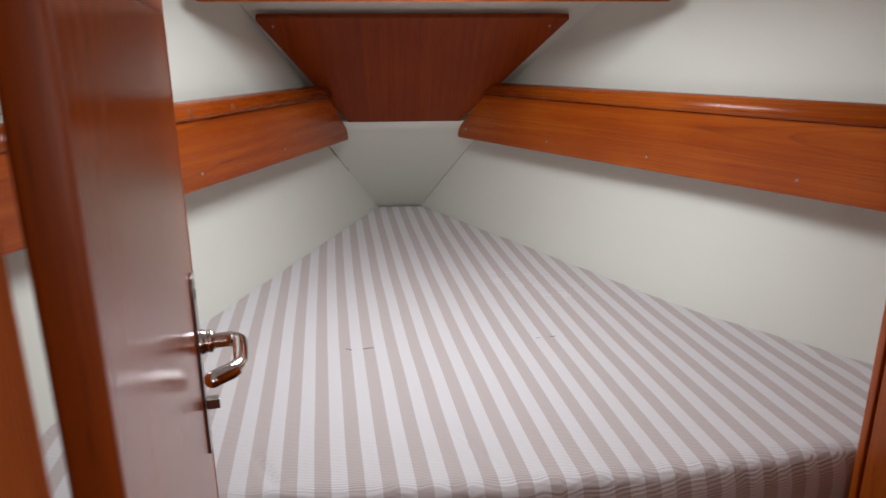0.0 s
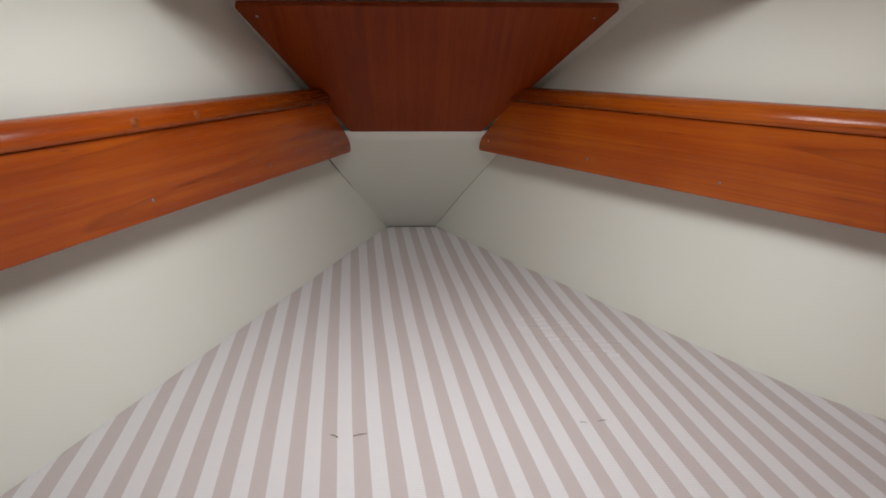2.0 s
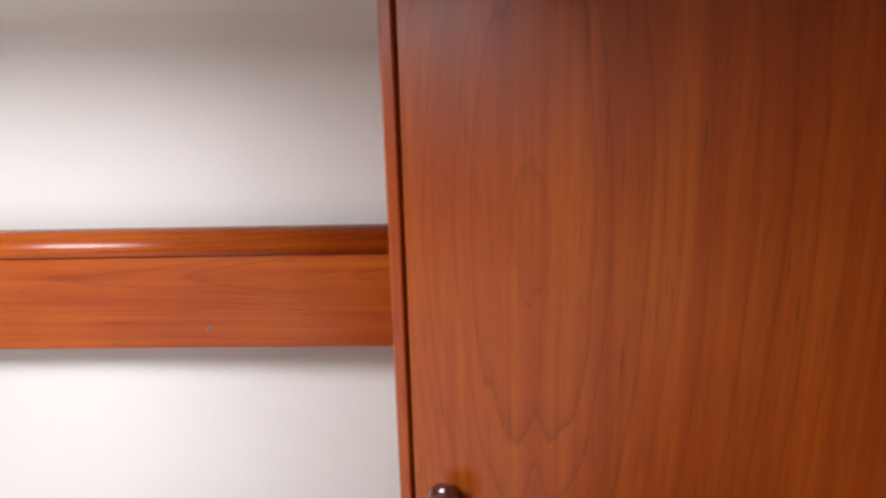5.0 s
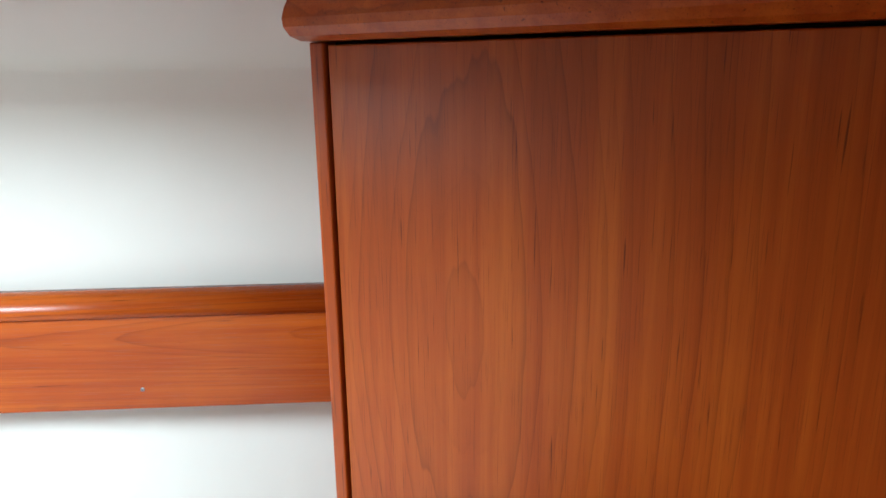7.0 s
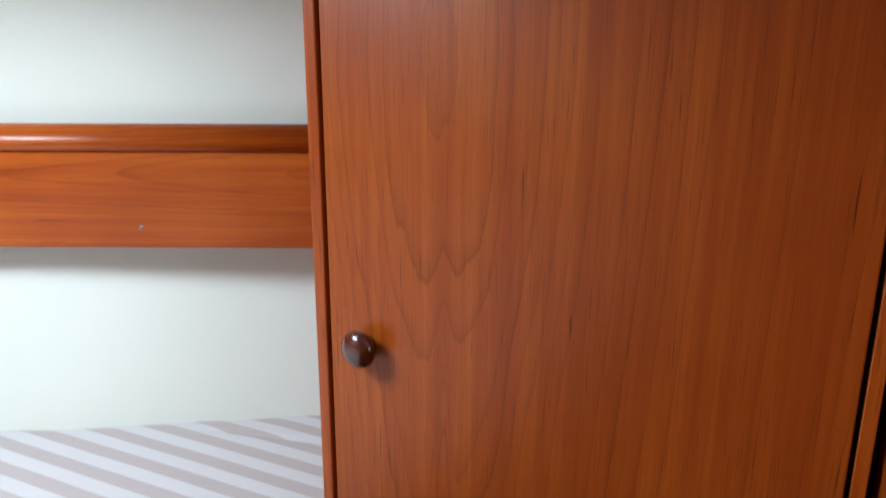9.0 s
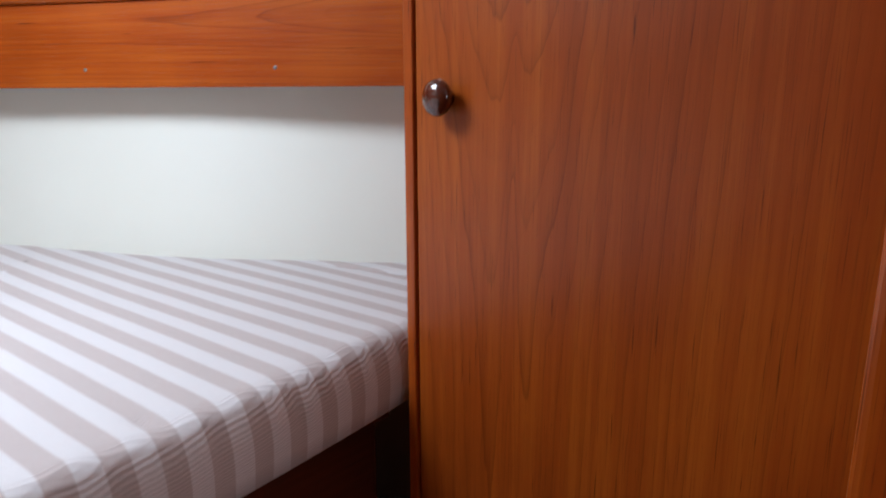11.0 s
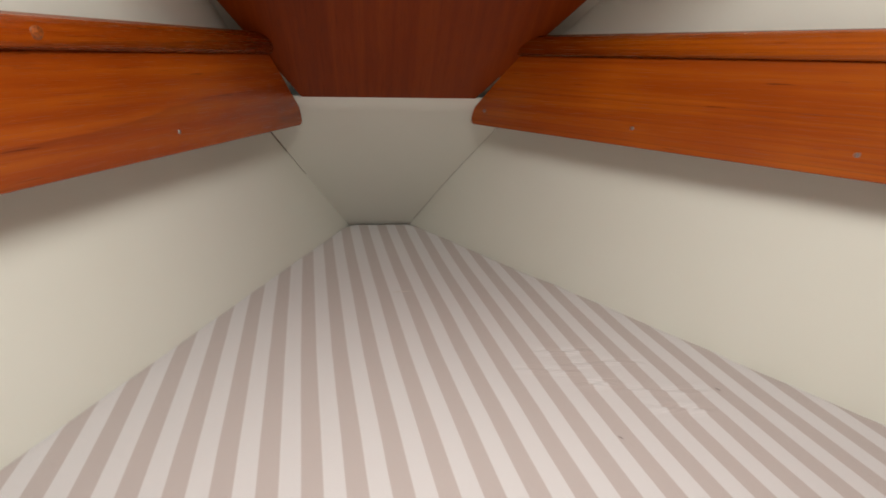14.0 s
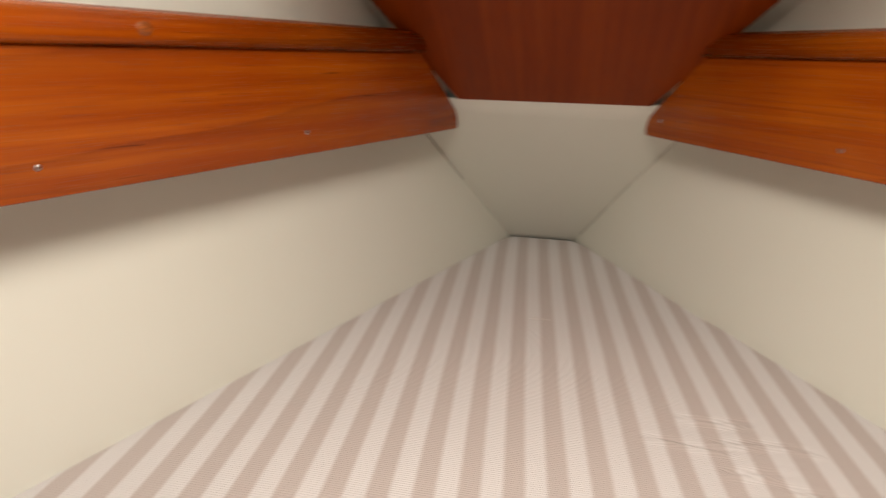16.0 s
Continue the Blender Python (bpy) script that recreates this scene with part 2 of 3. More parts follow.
def rounded(outline, radius, which, seg=4):
    """The outline with the corners in which rounded."""
    out, k = [], len(outline)
    for i, p in enumerate(outline):
        if i not in which:
            out.append(p)
            continue
        p, a, c = Vector(p), Vector(outline[i - 1]), Vector(outline[(i + 1) % k])
        p0, p1 = p + (a - p).normalized() * radius, p + (c - p).normalized() * radius
        for s in range(seg + 1):
            f = s / seg
            q = p0 * (1 - f) ** 2 + p * 2 * f * (1 - f) + p1 * f * f
            out.append((q.x, q.y))
    return out


def loft(rows, closed=False):
    bm = bmesh.new()
    vs = [[bm.verts.new(p) for p in row] for row in rows]
    for r0, r1 in zip(vs, vs[1:]):
        for i in range(len(r0) - (0 if closed else 1)):
            j = (i + 1) % len(r0)
            bm.faces.new((r0[i], r0[j], r1[j], r1[i]))
    return bm


def thicken(ob, t, offset=-1.0):
    s = ob.modifiers.new("thick", "SOLIDIFY")
    s.thickness, s.offset = t, offset
    return ob


def lathe(profile, seg=28):
    """A profile of (radius, height) turned about z."""
    rows = [[(r * math.cos(2 * math.pi * i / seg), r * math.sin(2 * math.pi * i / seg), h) for i in range(seg)] for r, h in profile]
    bm = loft(rows, closed=True)
    bmesh.ops.remove_doubles(bm, verts=bm.verts[:], dist=1e-5)
    return bm


def tube(points, radius, seg=16, ends=True):
    """A round bar through the points, with domed ends."""
    pts = [Vector(p) for p in points]
    rows, up = [], Vector((0.13, 0.2, 1)).normalized()
    rad = [radius] * len(pts)
    if ends:
        t0, t1 = (pts[0] - pts[1]).normalized(), (pts[-1] - pts[-2]).normalized()
        for k in (0.35, 0.7, 0.93, 1.0):
            pts.append(pts[len(rad) - 1] + t1 * 0)
            rad.append(radius)
        base = pts[-5]
        for i, k in enumerate((0.4, 0.75, 0.95, 1.0)):
            pts[-4 + i] = base + t1 * radius * k
            rad[-4 + i] = radius * math.sqrt(max(0.0, 1 - k * k)) + 1e-4
    for i, p in enumerate(pts):
        d = (pts[min(i + 1, len(pts) - 1)] - pts[max(i - 1, 0)]).normalized()
        a = d.cross(up).normalized()
        c = d.cross(a)
        rows.append([p + (a * math.cos(2 * math.pi * s / seg) + c * math.sin(2 * math.pi * s / seg)) * rad[i] for s in range(seg)])
    bm = loft(rows, closed=True)
    bm.faces.new([v for v in bm.verts[:seg]][::-1])
    return bm


def structure(ob, label, category):
    return tagged(ob, label, category, kind="structure")


# ---- plan ----
ZM = 0.85  # top of the mattress
R_BOW, R_DIR = Vector((0.195, 2.202)), Vector((0.4896, -0.8720))
L_BOW, L_DIR = Vector((-0.202, 2.201)), Vector((-0.3000, -0.9540))
R_OUT, L_OUT = Vector((0.8720, 0.4896)), Vector((-0.9540, 0.3000))
F_Z0, F_ZJ, F_Z1 = 1.180, 1.339, 1.382


def right_line(s, out=0.0):
    p = R_BOW + R_DIR * s + R_OUT * out
    return p.x, p.y


def left_line(s, out=0.0):
    p = L_BOW + L_DIR * s + L_OUT * out
    return p.x, p.y


# floor
structure(part("floor", block(-1.6, 1.6, -1.6, 3.0, -0.06, 0.0), M_SHADED_WOOD), "dark wooden cabin sole", "floor")

# hull sides under and above the shelves: rows along the hull, each a section from low to high
LOW = [(-0.06, 0.0), (-0.015, 0.72), (0.0, ZM), (0.024, 0.95), (0.049, 1.06), (0.075, 1.18), (0.096, 1.32)]
HIGH = [(0.070, 1.26), (0.080, 1.42), (0.108, 1.58), (0.122, 1.655), (0.118, 1.674), (0.104, 1.682), (0.088, 1.715), (0.07, 1.722), (-0.05, 1.742), (-0.16, 1.79), (-0.22, 1.88), (-0.23, 1.96)]


def starboard_edge(s):
    return max(0.046 - 0.045 * s, 0.003) + 0.13 * min(0.6, max(0.0, s - 1.1))


def port_edge(s):
    return 0.022


def starboard_flare(s):
    return 0.45 + 0.55 * min(1.0, max(0.0, (s + 0.2) / 0.7)) + 0.3 * min(1.0, max(0.0, s - 0.5)) - 1.1 * min(0.8, max(0.0, s - 1.1))


def port_flare(s):
    return 1.15


def hull(name, line, shift, section, flare, s0, s1, steps, label):
    rows = []
    for i in range(steps + 1):
        s = s0 + (s1 - s0) * i / steps
        rows.append([(*line(s, o * flare(s) + shift(s)), z) for o, z in section])
    ob = part(name, loft(rows), M_VINYL, smooth=True)
    thicken(ob, 0.006, 0.0)
    return structure(ob, label, "wall")


hull("wall_starboard_low", right_line, starboard_edge, LOW, starboard_flare, -0.42, 2.7, 40, "cream vinyl lining of the hull beside the berth")
hull("wall_port_low", left_line, port_edge, LOW, port_flare, -0.42, 2.7, 40, "cream vinyl lining of the hull beside the berth")
hull("wall_starboard_high", right_line, lambda s: 0.0, HIGH, lambda s: 1.0, -0.30, 2.7, 40, "cream vinyl cabin side above the shelf")
hull("wall_port_high", left_line, lambda s: 0.0, HIGH, lambda s: 1.0, -0.30, 2.7, 40, "cream vinyl cabin side above the shelf")

# bow facet between the two sides, and the sloping lining behind the bow panel
SLOPE = (1.576 - 1.232) / (2.185 - 1.755)


def bow_sheet(name, corners, label, k=12):
    c = [Vector(p) for p in corners]
    rows = []
    for j in range(k + 1):
        f = j / k
        rows.append([(c[0].lerp(c[3], f)).lerp(c[1].lerp(c[2], f), i / k) for i in range(k + 1)])
    ob = part(name, loft(rows), M_VINYL, smooth=True)
    return structure(thicken(ob, 0.006, 0.0), label, "wall")


bow_sheet("wall_bow", ((-0.42, 2.175, 1.243), (0.42, 2.175, 1.243), (0.16, 2.575, 0.82), (-0.20, 2.575, 0.82)), "cream vinyl facet closing the bow")
bow_sheet("wall_bow_slope", ((-0.50, 2.244, 1.231), (0.50, 2.244, 1.231), (1.1, 1.58, 1.231 + 0.664 * SLOPE), (-1.1, 1.58, 1.231 + 0.664 * SLOPE)), "cream vinyl slope above the head of the berth")

# ceiling with the hatch opening
hx0, hx1 = HATCH[0] - HATCH[2] / 2, HATCH[0] + HATCH[2] / 2
hy0, hy1 = HATCH[1] - HATCH[3] / 2, HATCH[1] + HATCH[3] / 2


def ceil_z(y):
    return 1.722 + max(0.0, 1.6 - y) * 0.125


bm = bmesh.new()
xs, ys = [-1.6, hx0, hx1, 1.6], [-1.6, -0.1, hy0, hy1, 1.7, 3.0]
grid = [[bm.verts.new((x, y, min(ceil_z(y), 1.93))) for x in xs] for y in ys]
for j in range(5):
    for i in range(3):
        if (i, j) != (1, 2):
            bm.faces.new((grid[j][i], grid[j][i + 1], grid[j + 1][i + 1], grid[j + 1][i]))
structure(thicken(part("ceiling", bm, M_CEIL), 0.03, 1.0), "white vinyl headlining with a hatch opening", "ceiling")

# unseen trunk through the deck, added to narrow the hatch light
root = new("hatch_baffle")
for nm, bx in (("side_port", (hx0 - 0.03, hx0, hy0 - 0.03, hy1 + 0.03)), ("side_starboard", (hx1, hx1 + 0.03, hy0 - 0.03, hy1 + 0.03)), ("side_aft", (hx0, hx1, hy0 - 0.03, hy0)), ("side_forward", (hx0, hx1, hy1, hy1 + 0.03))):
    part(nm, block(*bx, 1.745, 2.02), M_CEIL, root)
structure(root, "unseen white trunk added to shape the hatch light", "hatch")

# bulkhead aft with the doorway
structure(part("wall_aft_port", block(-1.6, -0.154, -0.13, -0.09, 0.0, 1.97), M_TRIM), "teak-veneered bulkhead beside the doorway", "wall")
structure(part("wall_aft_starboard", block(0.510, 1.6, -0.16, 0.044, 0.0, 1.97), M_TRIM), "teak-veneered bulkhead between doorway and locker", "wall")
structure(part("trim", block(0.497, 0.517, -0.165, 0.0525, 0.0, 1.96, 0.006, 3), M_TRIM), "pale teak edge trim of the doorway", "trim")
structure(part("trim", block(-0.162, -0.144, -0.135, -0.087, 0.0, 1.96, 0.004, 3), M_JAMB), "teak edge trim of the doorway", "trim")
structure(part("wall_saloon", block(-1.6, 1.6, -1.66, -1.6, 0.0, 1.97), M_TRIM), "teak bulkhead at the far end of the saloon", "wall")
structure(part("wall_saloon_port", block(-1.66, -1.6, -1.66, 3.0, 0.0, 1.97), M_TRIM), "teak saloon side", "wall")
structure(part("wall_saloon_starboard", block(1.6, 1.66, -1.66, 3.0, 0.0, 1.97), M_TRIM), "teak saloon side", "wall")


# ---- things ----
def screw(parent, place, turn, slot=0.0):
    """A small countersunk steel screw head that faces the local -y."""
    head = part("screw", lathe([(0.0, 0.0012), (0.0022, 0.0011), (0.0036, 0.0004), (0.0040, -0.001)], 14), M_STEEL, parent, "small steel screw head", smooth=True)
    head.matrix_local = pose(*place, *turn)
    bm = block(-0.0028, 0.0028, -0.0005, 0.0005, 0.0008, 0.00135)
    cut = part("slot", bm, M_BLACK, head)
    cut.matrix_local = pose(0, 0, 0, 0, 0, slot)
    return head


# shelf fascias: a flat board with a rounded lip
def fascia(name, line, direction, length, cut, material, label, flip, screws, lift=0.0):
    root = new(name)
    x, y = line(0.0)
    root.matrix_world = pose(x, y, lift, 0, 0, math.degrees(math.atan2(direction.y, direction.x)))
    board = rounded([(0.0, F_Z0), (length, F_Z0), (length, F_ZJ), (cut, F_ZJ), (0.012, F_Z0 + 0.038)], 0.016, (0, 4))
    part("board", prism(board, 0.0, -0.018 * flip, 0.002), material, root)
    h = F_Z1 - F_ZJ
    arc = [(-0.016, 0.0), (0.002, 0.0), (0.007, 0.05), (0.0115, 0.14), (0.0145, 0.28), (0.0155, 0.42), (0.0145, 0.58), (0.0115, 0.74), (0.0065, 0.88), (-0.001, 0.97), (-0.009, 1.0), (-0.022, 1.0)]
    slope = cut / (F_ZJ - F_Z0)
    rows = []
    for s in range(2):
        rows.append([(length if s else cut + h * k * slope * 0.9, o * flip, F_ZJ + h * k) for o, k in arc])
    bm = loft(rows, closed=True)
    bm.verts.ensure_lookup_table()
    for lot in (bm.verts[:len(arc)], bm.verts[len(arc):]):
        bm.faces.new(list(lot))
    lip = part("lip", bm, material, root, "rounded teak lip", smooth=True)
    lip.data.polygons[-1].use_smooth = lip.data.polygons[-2].use_smooth = False
    for i, s in enumerate(screws):
        screw(root, (s, 0.0002 * flip, 1.2145), (90 if flip < 0 else -90, 0, 0), 35.0 * i)
    return tagged(root, label, "shelf fascia", group="shelf fascias")


F_R = fascia("shelf_fascia", right_line, R_DIR, 1.86, 0.163, M_FASCIA, "varnished teak shelf board with rounded lip along the hull", -1, (0.055, 0.489, 0.88, 1.288, 1.70))
F_L = fascia("shelf_fascia", left_line, L_DIR, 2.36, 0.160, M_FASCIA_B, "varnished teak shelf board with two filled knots in its lip", 1, (0.508, 0.935), -0.004)
m, n, l, b = nodes_of("filled_knot", 0.4)
l.new(ramp(n, l, noise_tex(n, l, coords(n, l, (300, 300, 120)), 1.0, 4.0), [(0.35, (0.10, 0.018, 0.004)), (0.65, (0.40, 0.10, 0.015))]), b.inputs["Base Color"])
for s in (0.80, 0.977):
    plug = part("plug", lathe([(0.0, 0.0006), (0.007, 0.0005), (0.0085, -0.001)], 18), m, F_L, "mottled filled knot", smooth=True)
    plug.matrix_local = pose(s, 0.0153, F_ZJ + 0.020, -90, 0, 0) @ Matrix.Diagonal((1.4, 1, 1, 1))


def shelf(name, line, length):
    rows = [[(*line(s, 0.018), F_Z0 + 0.07), (*line(s, 0.11), F_Z0 + 0.07)] for s in (0.1, length)]
    ob = part(name, loft(rows), M_VINYL)
    thicken(ob, 0.010)
    return structure(ob, "cream shelf bottom behind the teak board", "shelf")


shelf("shelf_starboard", right_line, 1.86)
shelf("shelf_port", left_line, 2.36)

# bow panel, leaning over the head of the berth
lean = math.degrees(math.atan2(2.185 - 1.755, 1.576 - 1.232))
height = math.hypot(2.185 - 1.755, 1.576 - 1.232)
root = new("bow_panel")
root.matrix_world = pose(0, 2.185, 1.232, lean, 0, 0)
out = rounded([(-0.196, 0.0), (0.196, 0.0), (0.490, height), (-0.425, height)], 0.016, (0, 1, 2, 3))
part("panel", prism(out, 0.0, 0.018, 0.003), M_BOW, root)
for x in (-0.375, 0.432):
    screw(root, (x, -0.0002, height - 0.035), (90, 0, 0), 20)
tagged(root, "tapered wooden panel, darkened red-brown for shade, leaning over the berth's head", "locker panel")

# board at the front of the deck hatch with two catches
root = new("hatch_coaming")
end = [(-0.50, 1.604), (0.667, 1.604), (0.667, 1.616), (0.662, 1.640), (0.648, 1.664), (0.626, 1.684), (0.595, 1.697), (-0.42, 1.697), (-0.455, 1.688), (-0.485, 1.662)]
part("board", prism(end, 1.450, 1.470, 0.002), M_BOARD, root)
part("backing", block(-0.42, 0.59, 1.453, 1.470, 1.698, 1.76), M_BOARD, root)
part("edge_strip", block(-0.495, 0.660, 1.453, 1.465, 1.6005, 1.6035), M_TRIM, root, "pale edge strip")
for x, tone, words in ((0.440, M_BLACK, "black plastic catch"), (0.305, M_STEEL, "grey metal catch"), (-0.30, M_BLACK, "black plastic catch")):
    body = part("catch", block(x - 0.022, x + 0.022, 1.437, 1.450, 1.636, 1.678, 0.003), tone, root, words)
    part("tongue", block(x - 0.010, x + 0.010, 1.431, 1.438, 1.644, 1.656, 0.002), M_STEEL, body)
tagged(root, "teak board with black catches before the deck hatch", "hatch frame")

# vinyl seams at the bow: dark tubes painted for the shade in their gap
def seam(points, radius, label):
    cu = []
    p = [Vector(q) for q in points]
    for i in range(len(p) - 1):
        for k in range(8):
            cu.append(p[i].lerp(p[i + 1], k / 8))
    cu.append(p[-1])
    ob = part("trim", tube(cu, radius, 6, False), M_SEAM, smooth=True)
    return structure(ob, label, "seam")


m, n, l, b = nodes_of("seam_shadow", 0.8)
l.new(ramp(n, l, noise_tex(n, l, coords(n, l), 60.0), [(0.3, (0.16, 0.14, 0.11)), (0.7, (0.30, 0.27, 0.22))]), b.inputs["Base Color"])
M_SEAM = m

def bow_seam(line, shift, flare, radius, z0, z1):
    """Along the line in which the hull's lining meets the bow facet."""
    pts = []
    for k in range(13):
        z = z0 + (z1 - z0) * k / 12
        yf = 2.175 + 0.400 * (1.243 - z) / 0.423
        off = float(np.interp(z, [q[1] for q in LOW], [q[0] for q in LOW]))
        lo, hi = -0.7, 0.5
        for _ in range(40):
            mid = (lo + hi) / 2
            lo, hi = (mid, hi) if line(mid, off * flare(mid) + shift(mid))[1] > yf else (lo, mid)
        x, y = line(lo, off * flare(lo) + shift(lo) - 0.0035)
        pts.append((x, y - 0.002, z))
    seam(pts, radius, "vinyl lining seam at the bow, its gap's shade painted dark")


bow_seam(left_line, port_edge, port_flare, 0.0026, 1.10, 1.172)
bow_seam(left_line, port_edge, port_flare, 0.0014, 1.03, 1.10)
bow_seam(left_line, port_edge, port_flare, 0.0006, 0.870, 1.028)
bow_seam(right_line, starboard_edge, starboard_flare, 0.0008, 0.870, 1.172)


# mattress
def edge_at(line, shift, y):
    lo, hi = -0.6, 2.6
    for _ in range(40):
        mid = (lo + hi) / 2
        if line(mid, shift(mid))[1] > y:
            lo = mid
        else:
            hi = mid
    return line(lo, shift(lo))[0]


EDGE_Y = np.linspace(0.5, 2.6, 400)
EDGE_L = [edge_at(left_line, port_edge, float(y)) for y in EDGE_Y]
EDGE_R = [edge_at(right_line, starboard_edge, float(y)) for y in EDGE_Y]


def smoothstep(a, c, x):
    f = min(1.0, max(0.0, (x - a) / (c - a)))
    return f * f * (3 - 2 * f)


CREASES = ((0.24, 0.325, 1.607, 0.010), (0.28, 0.335, 1.486, 0.010), (0.363, 0.44, 1.40, 0.010), (0.19, 0.29, 1.535, 0.006), (0.34, 0.46, 1.455, 0.006), (0.27, 0.40, 1.555, 0.006))
FOLDS = ((0.06, 0.75, 0.122, 0.629), (0.352, 0.645, 0.362, 0.582), (0.268, 0.60, 0.268, 0.55), (-0.22, 0.60, -0.27, 0.70), (0.46, 0.62, 0.46, 0.57), (0.14, 0.60, 0.15, 0.56), (0.868, 1.0, 0.945, 0.755))
STITCHES = ((-0.150, 1.094, -0.137, 1.086), (-0.112, 1.089, -0.090, 1.095), (0.280, 1.119, 0.292, 1.117), (0.312, 1.120, 0.329, 1.125), (0.481, 1.458, 0.484, 1.452), (0.282, 1.335, 0.285, 1.330))
TIP = 2.543


def cloth_z(x, y, front):
    z = 0.0016 * noise.noise((x * 3.0, y * 3.0, 0.3)) + 0.0007 * noise.noise((x * 11, y * 9, 1.7))
    near = math.exp(-max(0.0, y - front) / 0.05)
    z += near * 0.005 * noise.noise((x * 26.0, y * 6.0, 4.4))
    for x0, x1, yc, d in CREASES:
        w = smoothstep(x0 - 0.015, x0 + 0.015, x) * (1 - smoothstep(x1 - 0.015, x1 + 0.015, x))
        q = (y - yc - 0.006 * math.sin(x * 40)) / 0.006
        if w and abs(q) < 4:
            z += w * d * 0.5 * (math.exp(-q * q) - math.exp(-(q - 1.4) ** 2))
    for x0, y0, x1, y1 in FOLDS:
        dx, dy = x1 - x0, y1 - y0
        k = ((x - x0) * dx + (y - y0) * dy) / (dx * dx + dy * dy)
        if -0.2 < k < 1.2:
            d = abs((x - x0) * dy - (y - y0) * dx) / math.hypot(dx, dy)
            if d < 0.03:
                z -= 0.007 * math.exp(-(d / 0.005) ** 2) * smoothstep(-0.2, 0.2, k) * (1 - smoothstep(0.6, 1.2, k))
    return z


def mattress():
    nx, ny = 210, 320
    rows = []
    drop = [(0.0, 0.108), (-0.003, 0.085), (-0.004, 0.065), (-0.003, 0.048), (0.000, 0.034), (0.004, 0.024), (0.0075, 0.015), (0.013, 0.0075), (0.020, 0.0030), (0.028, 0.0008)]
    xl0, xr0 = float(np.interp(0.58, EDGE_Y, EDGE_L)), float(np.interp(0.62, EDGE_Y, EDGE_R))
    for j in range(len(drop) + ny + 1):
        row = []
        for i in range(nx + 1):
            u = i / nx
            xf = xl0 + (xr0 - xl0) * u
            front = 0.569 + 0.13 * max(0.0, xf - 0.1) ** 1.5
            if j < len(drop):
                y, down = front + drop[j][0], drop[j][1]
            else:
                f = (j - len(drop)) / ny
                y, down = front + 0.038 + (TIP - front - 0.038) * f, 0.0
            yy = min(y, TIP - 0.001)
            x0, x1 = float(np.interp(yy, EDGE_Y, EDGE_L)), float(np.interp(yy, EDGE_Y, EDGE_R))
            tip = smoothstep(2.49, TIP, yy)
            x0, x1 = x0 + 0.012 * tip, x1 - 0.012 * tip
            x = x0 + (x1 - x0) * u
            d = min(x - x0, x1 - x, TIP - yy)
            z = ZM - down - 0.009 * math.exp(-max(0.0, d) / 0.007)
            pucker = 0.0
            z += 0.0035 * noise.noise((x * 9.0, yy * 9.0, 8.2)) * math.exp(-max(0.0, x1 - x) / 0.03)
            if down == 0.0:
                z += cloth_z(x, yy, front)
            else:
                k = noise.noise((x * 30.0, 2.0, 7.1)) + 0.6 * noise.noise((x * 70.0, 5.0, 1.1))
                pucker = 0.003 * k * (1 - abs(down - 0.03) / 0.07)
                z += 0.005 * math.exp(-down / 0.02) * noise.noise((x * 26.0, yy * 6.0, 4.4))
            row.append((x, y + pucker, z))
        rows.append(row)
    rows.insert(0, [(p[0], p[1] + 0.03, 0.741) for p in rows[0]])
    rows.append([(p[0], p[1] + 0.004, 0.741) for p in rows[-1]])
    return loft(rows)


root = new("mattress")
part("cover", mattress(), M_CLOTH, root, smooth=True)
m, n, l, b = nodes_of("dark_thread", 0.9)
l.new(ramp(n, l, noise_tex(n, l, coords(n, l), 300.0), [(0.3, (0.20, 0.17, 0.16)), (0.7, (0.36, 0.31, 0.29))]), b.inputs["Base Color"])
M_THREAD = m
m, n, l, b = nodes_of("pale_thread", 0.9)
l.new(ramp(n, l, noise_tex(n, l, coords(n, l), 300.0), [(0.3, (0.6, 0.55, 0.5)), (0.7, (0.75, 0.70, 0.66))]), b.inputs["Base Color"])
M_PALE = m


def stitch(x0, y0, x1, y1, material, label):
    p, q = Vector((x0, y0, ZM + 0.0008)), Vector((x1, y1, ZM + 0.0008))
    part("stitch", tube([p, p.lerp(q, 0.5) + Vector((0, 0, 0.0008)), q], 0.0007, 6), material, root, label)


stitch(0.000, 1.926, 0.034, 1.928, M_PALE, "loose pale thread")
for x0, y0, x1, y1 in STITCHES:
    stitch(x0, y0, x1, y1, M_THREAD, "dark tufting stitch")
tagged(root, "mattress in cream and dusty-pink striped cloth on the berth", "mattress")

# berth base under the mattress
root = new("berth_base")
part("front_panel", block(-1.0, 0.694, 0.675, 0.695, 0.0, 0.725), M_SHADED_WOOD, root)
part("top", block(-0.95, 0.69, 0.640, 2.3, 0.725, 0.7405), M_SHADED_WOOD, root)
structure(root, "wooden berth base, coloured dark for the shade under the mattress", "berth")

# hanging locker
root = new("locker")
part("carcass", block(0.722, 1.45, 0.055, 0.604, 0.0, 1.738), M_TRIM, root)
door = part("door", block(0.700, 0.718, 0.068, 0.587, 0.580, 1.735, 0.0015), M_LOCKER, root)
part("stile", block(0.697, 0.7215, 0.5905, 0.6065, 0.0, 1.738, 0.002), M_TRIM, root, "narrow teak stile")
part("lower_panel", block(0.704, 0.721, 0.068, 0.587, 0.0, 0.574, 0.0015), M_LOCKER, root)
part("hinge_stile", block(0.702, 0.7215, 0.053, 0.064, 0.0, 1.738, 0.001), M_TRIM, root)
# near-black sheet, the shade in the gap round the door put in as colour
part("gap", block(0.7185, 0.7215, 0.064, 0.5905, 0.574, 1.738), M_GAP, root)
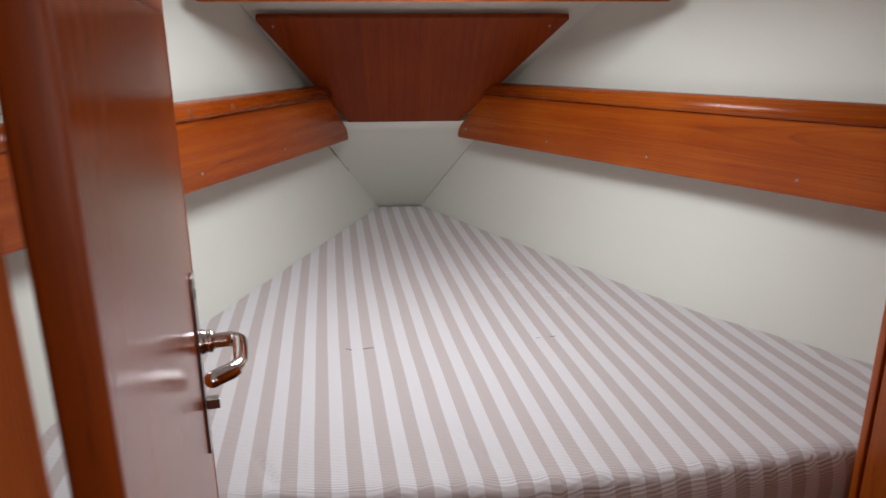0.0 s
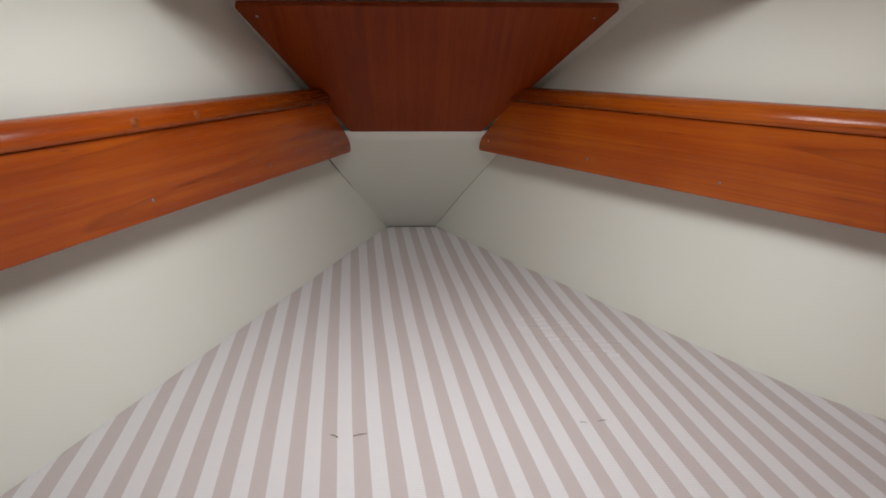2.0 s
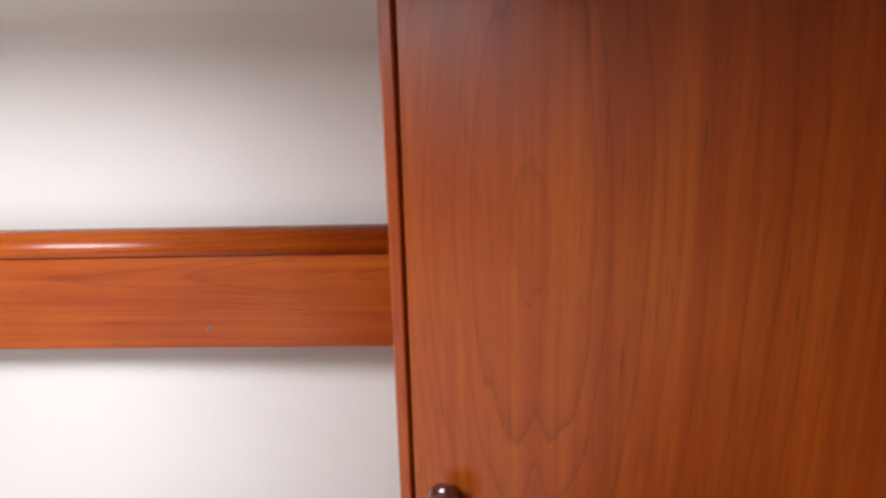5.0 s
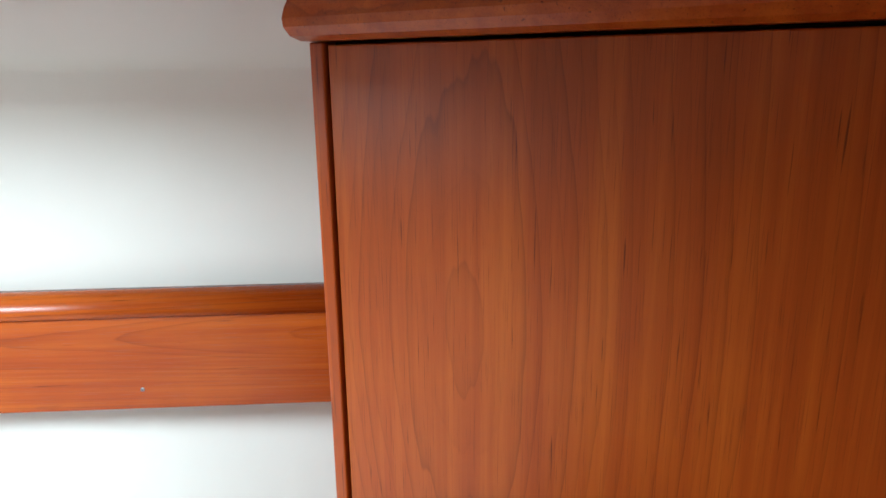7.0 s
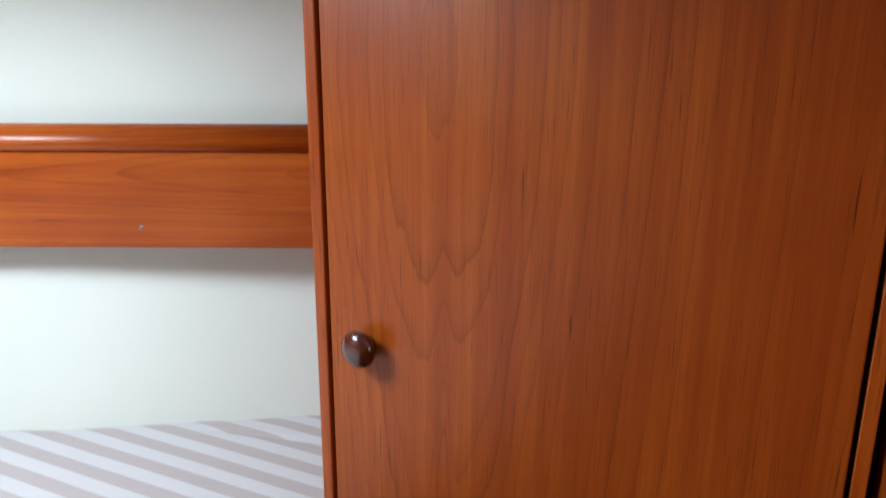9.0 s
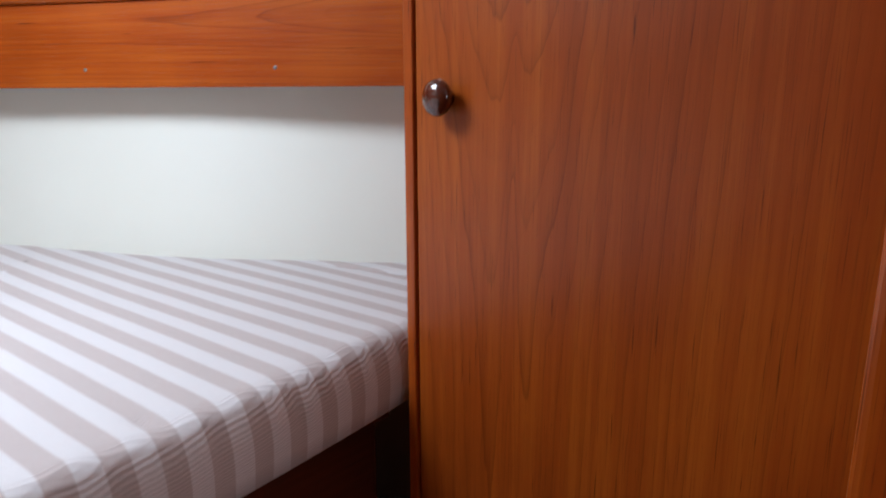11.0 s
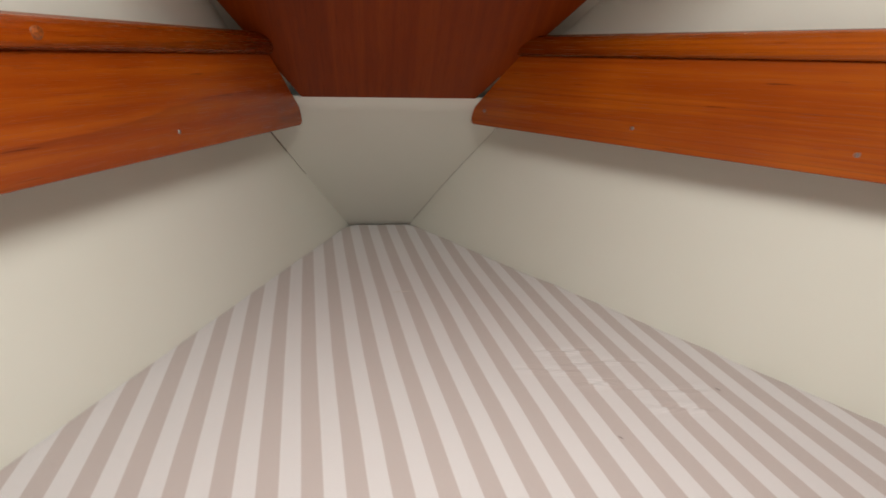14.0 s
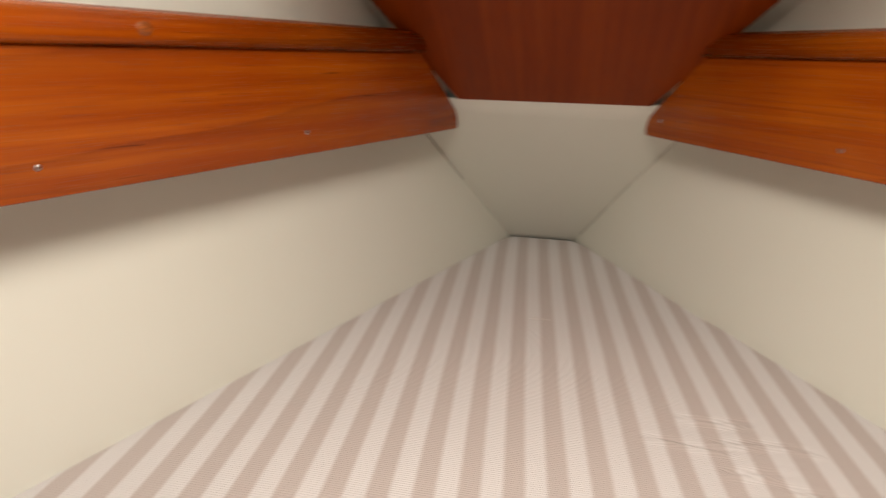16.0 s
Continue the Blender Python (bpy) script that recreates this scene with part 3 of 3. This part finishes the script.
sect = [(0.0, 0.0), (0.02, 0.0), (0.030, 0.004), (0.036, 0.012), (0.037, 0.020), (0.034, 0.030), (0.026, 0.045), (0.020, 0.056), (0.0, 0.060)]
rows = [[(0.702 - o, -0.02, 1.7385 + h) for o, h in sect], [(0.702 - o, 0.596 + o * 0.42, 1.7385 + h) for o, h in sect], [(1.45, 0.596 + o * 0.42, 1.7385 + h) for o, h in sect]]
bm = loft(rows)
part("cornice", bm, M_BOARD, root, "rounded teak cornice")
part("top", block(0.690, 1.45, 0.0, 0.600, 1.7985, 1.805), M_TRIM, root)
knob = part("knob", lathe([(0.0, 0.0), (0.010, 0.0), (0.0105, 0.008), (0.0155, 0.0105), (0.0205, 0.0155), (0.0215, 0.0195), (0.0200, 0.0235), (0.0150, 0.0275), (0.0085, 0.0302), (0.0, 0.0312)], 36), M_KNOB, door, "dark lacquered wooden knob", smooth=True)
knob.matrix_local = pose(0.700, 0.534, 1.163, 0, -90, 0)
tagged(root, "tall teak hanging locker with a dark knob", "locker")

# cabin door, standing open
root = new("door_1")
root.matrix_world = pose(-0.144, -0.040, 0.006, 0, 0, math.degrees(math.atan2(0.455, -0.105)))
part("leaf", block(0.006, 0.462, 0.0, 0.018, 0.06, 1.512, 0.001), M_DOOR, root)
part("hinge_lipping", block(-0.004, 0.0058, -0.0012, 0.0192, 0.06, 1.56, 0.003, 3), M_TRIM, root, "rounded teak lipping")
part("lock_lipping", block(0.4622, 0.4685, -0.0006, 0.0186, 0.06, 1.56, 0.002), M_TRIM, root)
part("top_rail", block(0.006, 0.462, -0.0012, 0.0192, 1.5122, 1.56, 0.003), M_BOARD, root, "paler top rail")
plate = part("lock_plate", prism(rounded([(0.414, 1.054), (0.444, 1.054), (0.444, 1.260), (0.414, 1.260)], 0.013, (0, 1, 2, 3), 5), -0.0028, 0.0, 0.0008), M_STEEL, root, "long steel lock plate")
lever_z, lx = 1.184, 0.428
bend = [(lx, -0.003, lever_z), (lx, -0.016, lever_z), (lx, -0.029, lever_z)]
for k in range(1, 7):
    a = math.radians(90 * k / 6)
    bend.append((lx - 0.014 * (1 - math.cos(a)), -0.029 - 0.014 * math.sin(a), lever_z))
bend += [(lx - 0.035, -0.0435, lever_z), (lx - 0.056, -0.043, lever_z - 0.001)]
for k in range(1, 6):
    a = math.radians(62 * k / 5)
    bend.append((lx - 0.056 - 0.030 * math.sin(a), -0.043 + 0.030 * (1 - math.cos(a)), lever_z - 0.001))
bend.append((lx - 0.0905, -0.0175, lever_z - 0.001))
lever = part("lever", tube(bend, 0.0082, 18), M_CHROME, root, "chrome lever handle", smooth=True)
collar = part("collar", lathe([(0.0135, 0.0), (0.0135, 0.004), (0.011, 0.006), (0.0122, 0.009), (0.0122, 0.012), (0.0095, 0.0145)], 24), M_CHROME, lever, smooth=True)
collar.matrix_local = pose(lx, -0.0028, lever_z, 90, 0, 0)
part("snib", block(0.424, 0.435, -0.016, -0.0028, 1.106, 1.118, 0.001), M_STEEL, root, "small square steel snib")
hole = part("keyhole", lathe([(0.0, 0.0006), (0.005, 0.0006), (0.006, 0.0)], 16), M_BLACK, root)
hole.matrix_local = pose(0.429, -0.0029, 1.238, 90, 0, 0)
for z in (0.30, 0.62):
    part("hinge", block(-0.012, -0.004, 0.010, 0.022, z - 0.04, z + 0.04, 0.001), M_CHROME, root, "chrome hinge")
structure(root, "open teak cabin door with a chrome lever handle", "door")
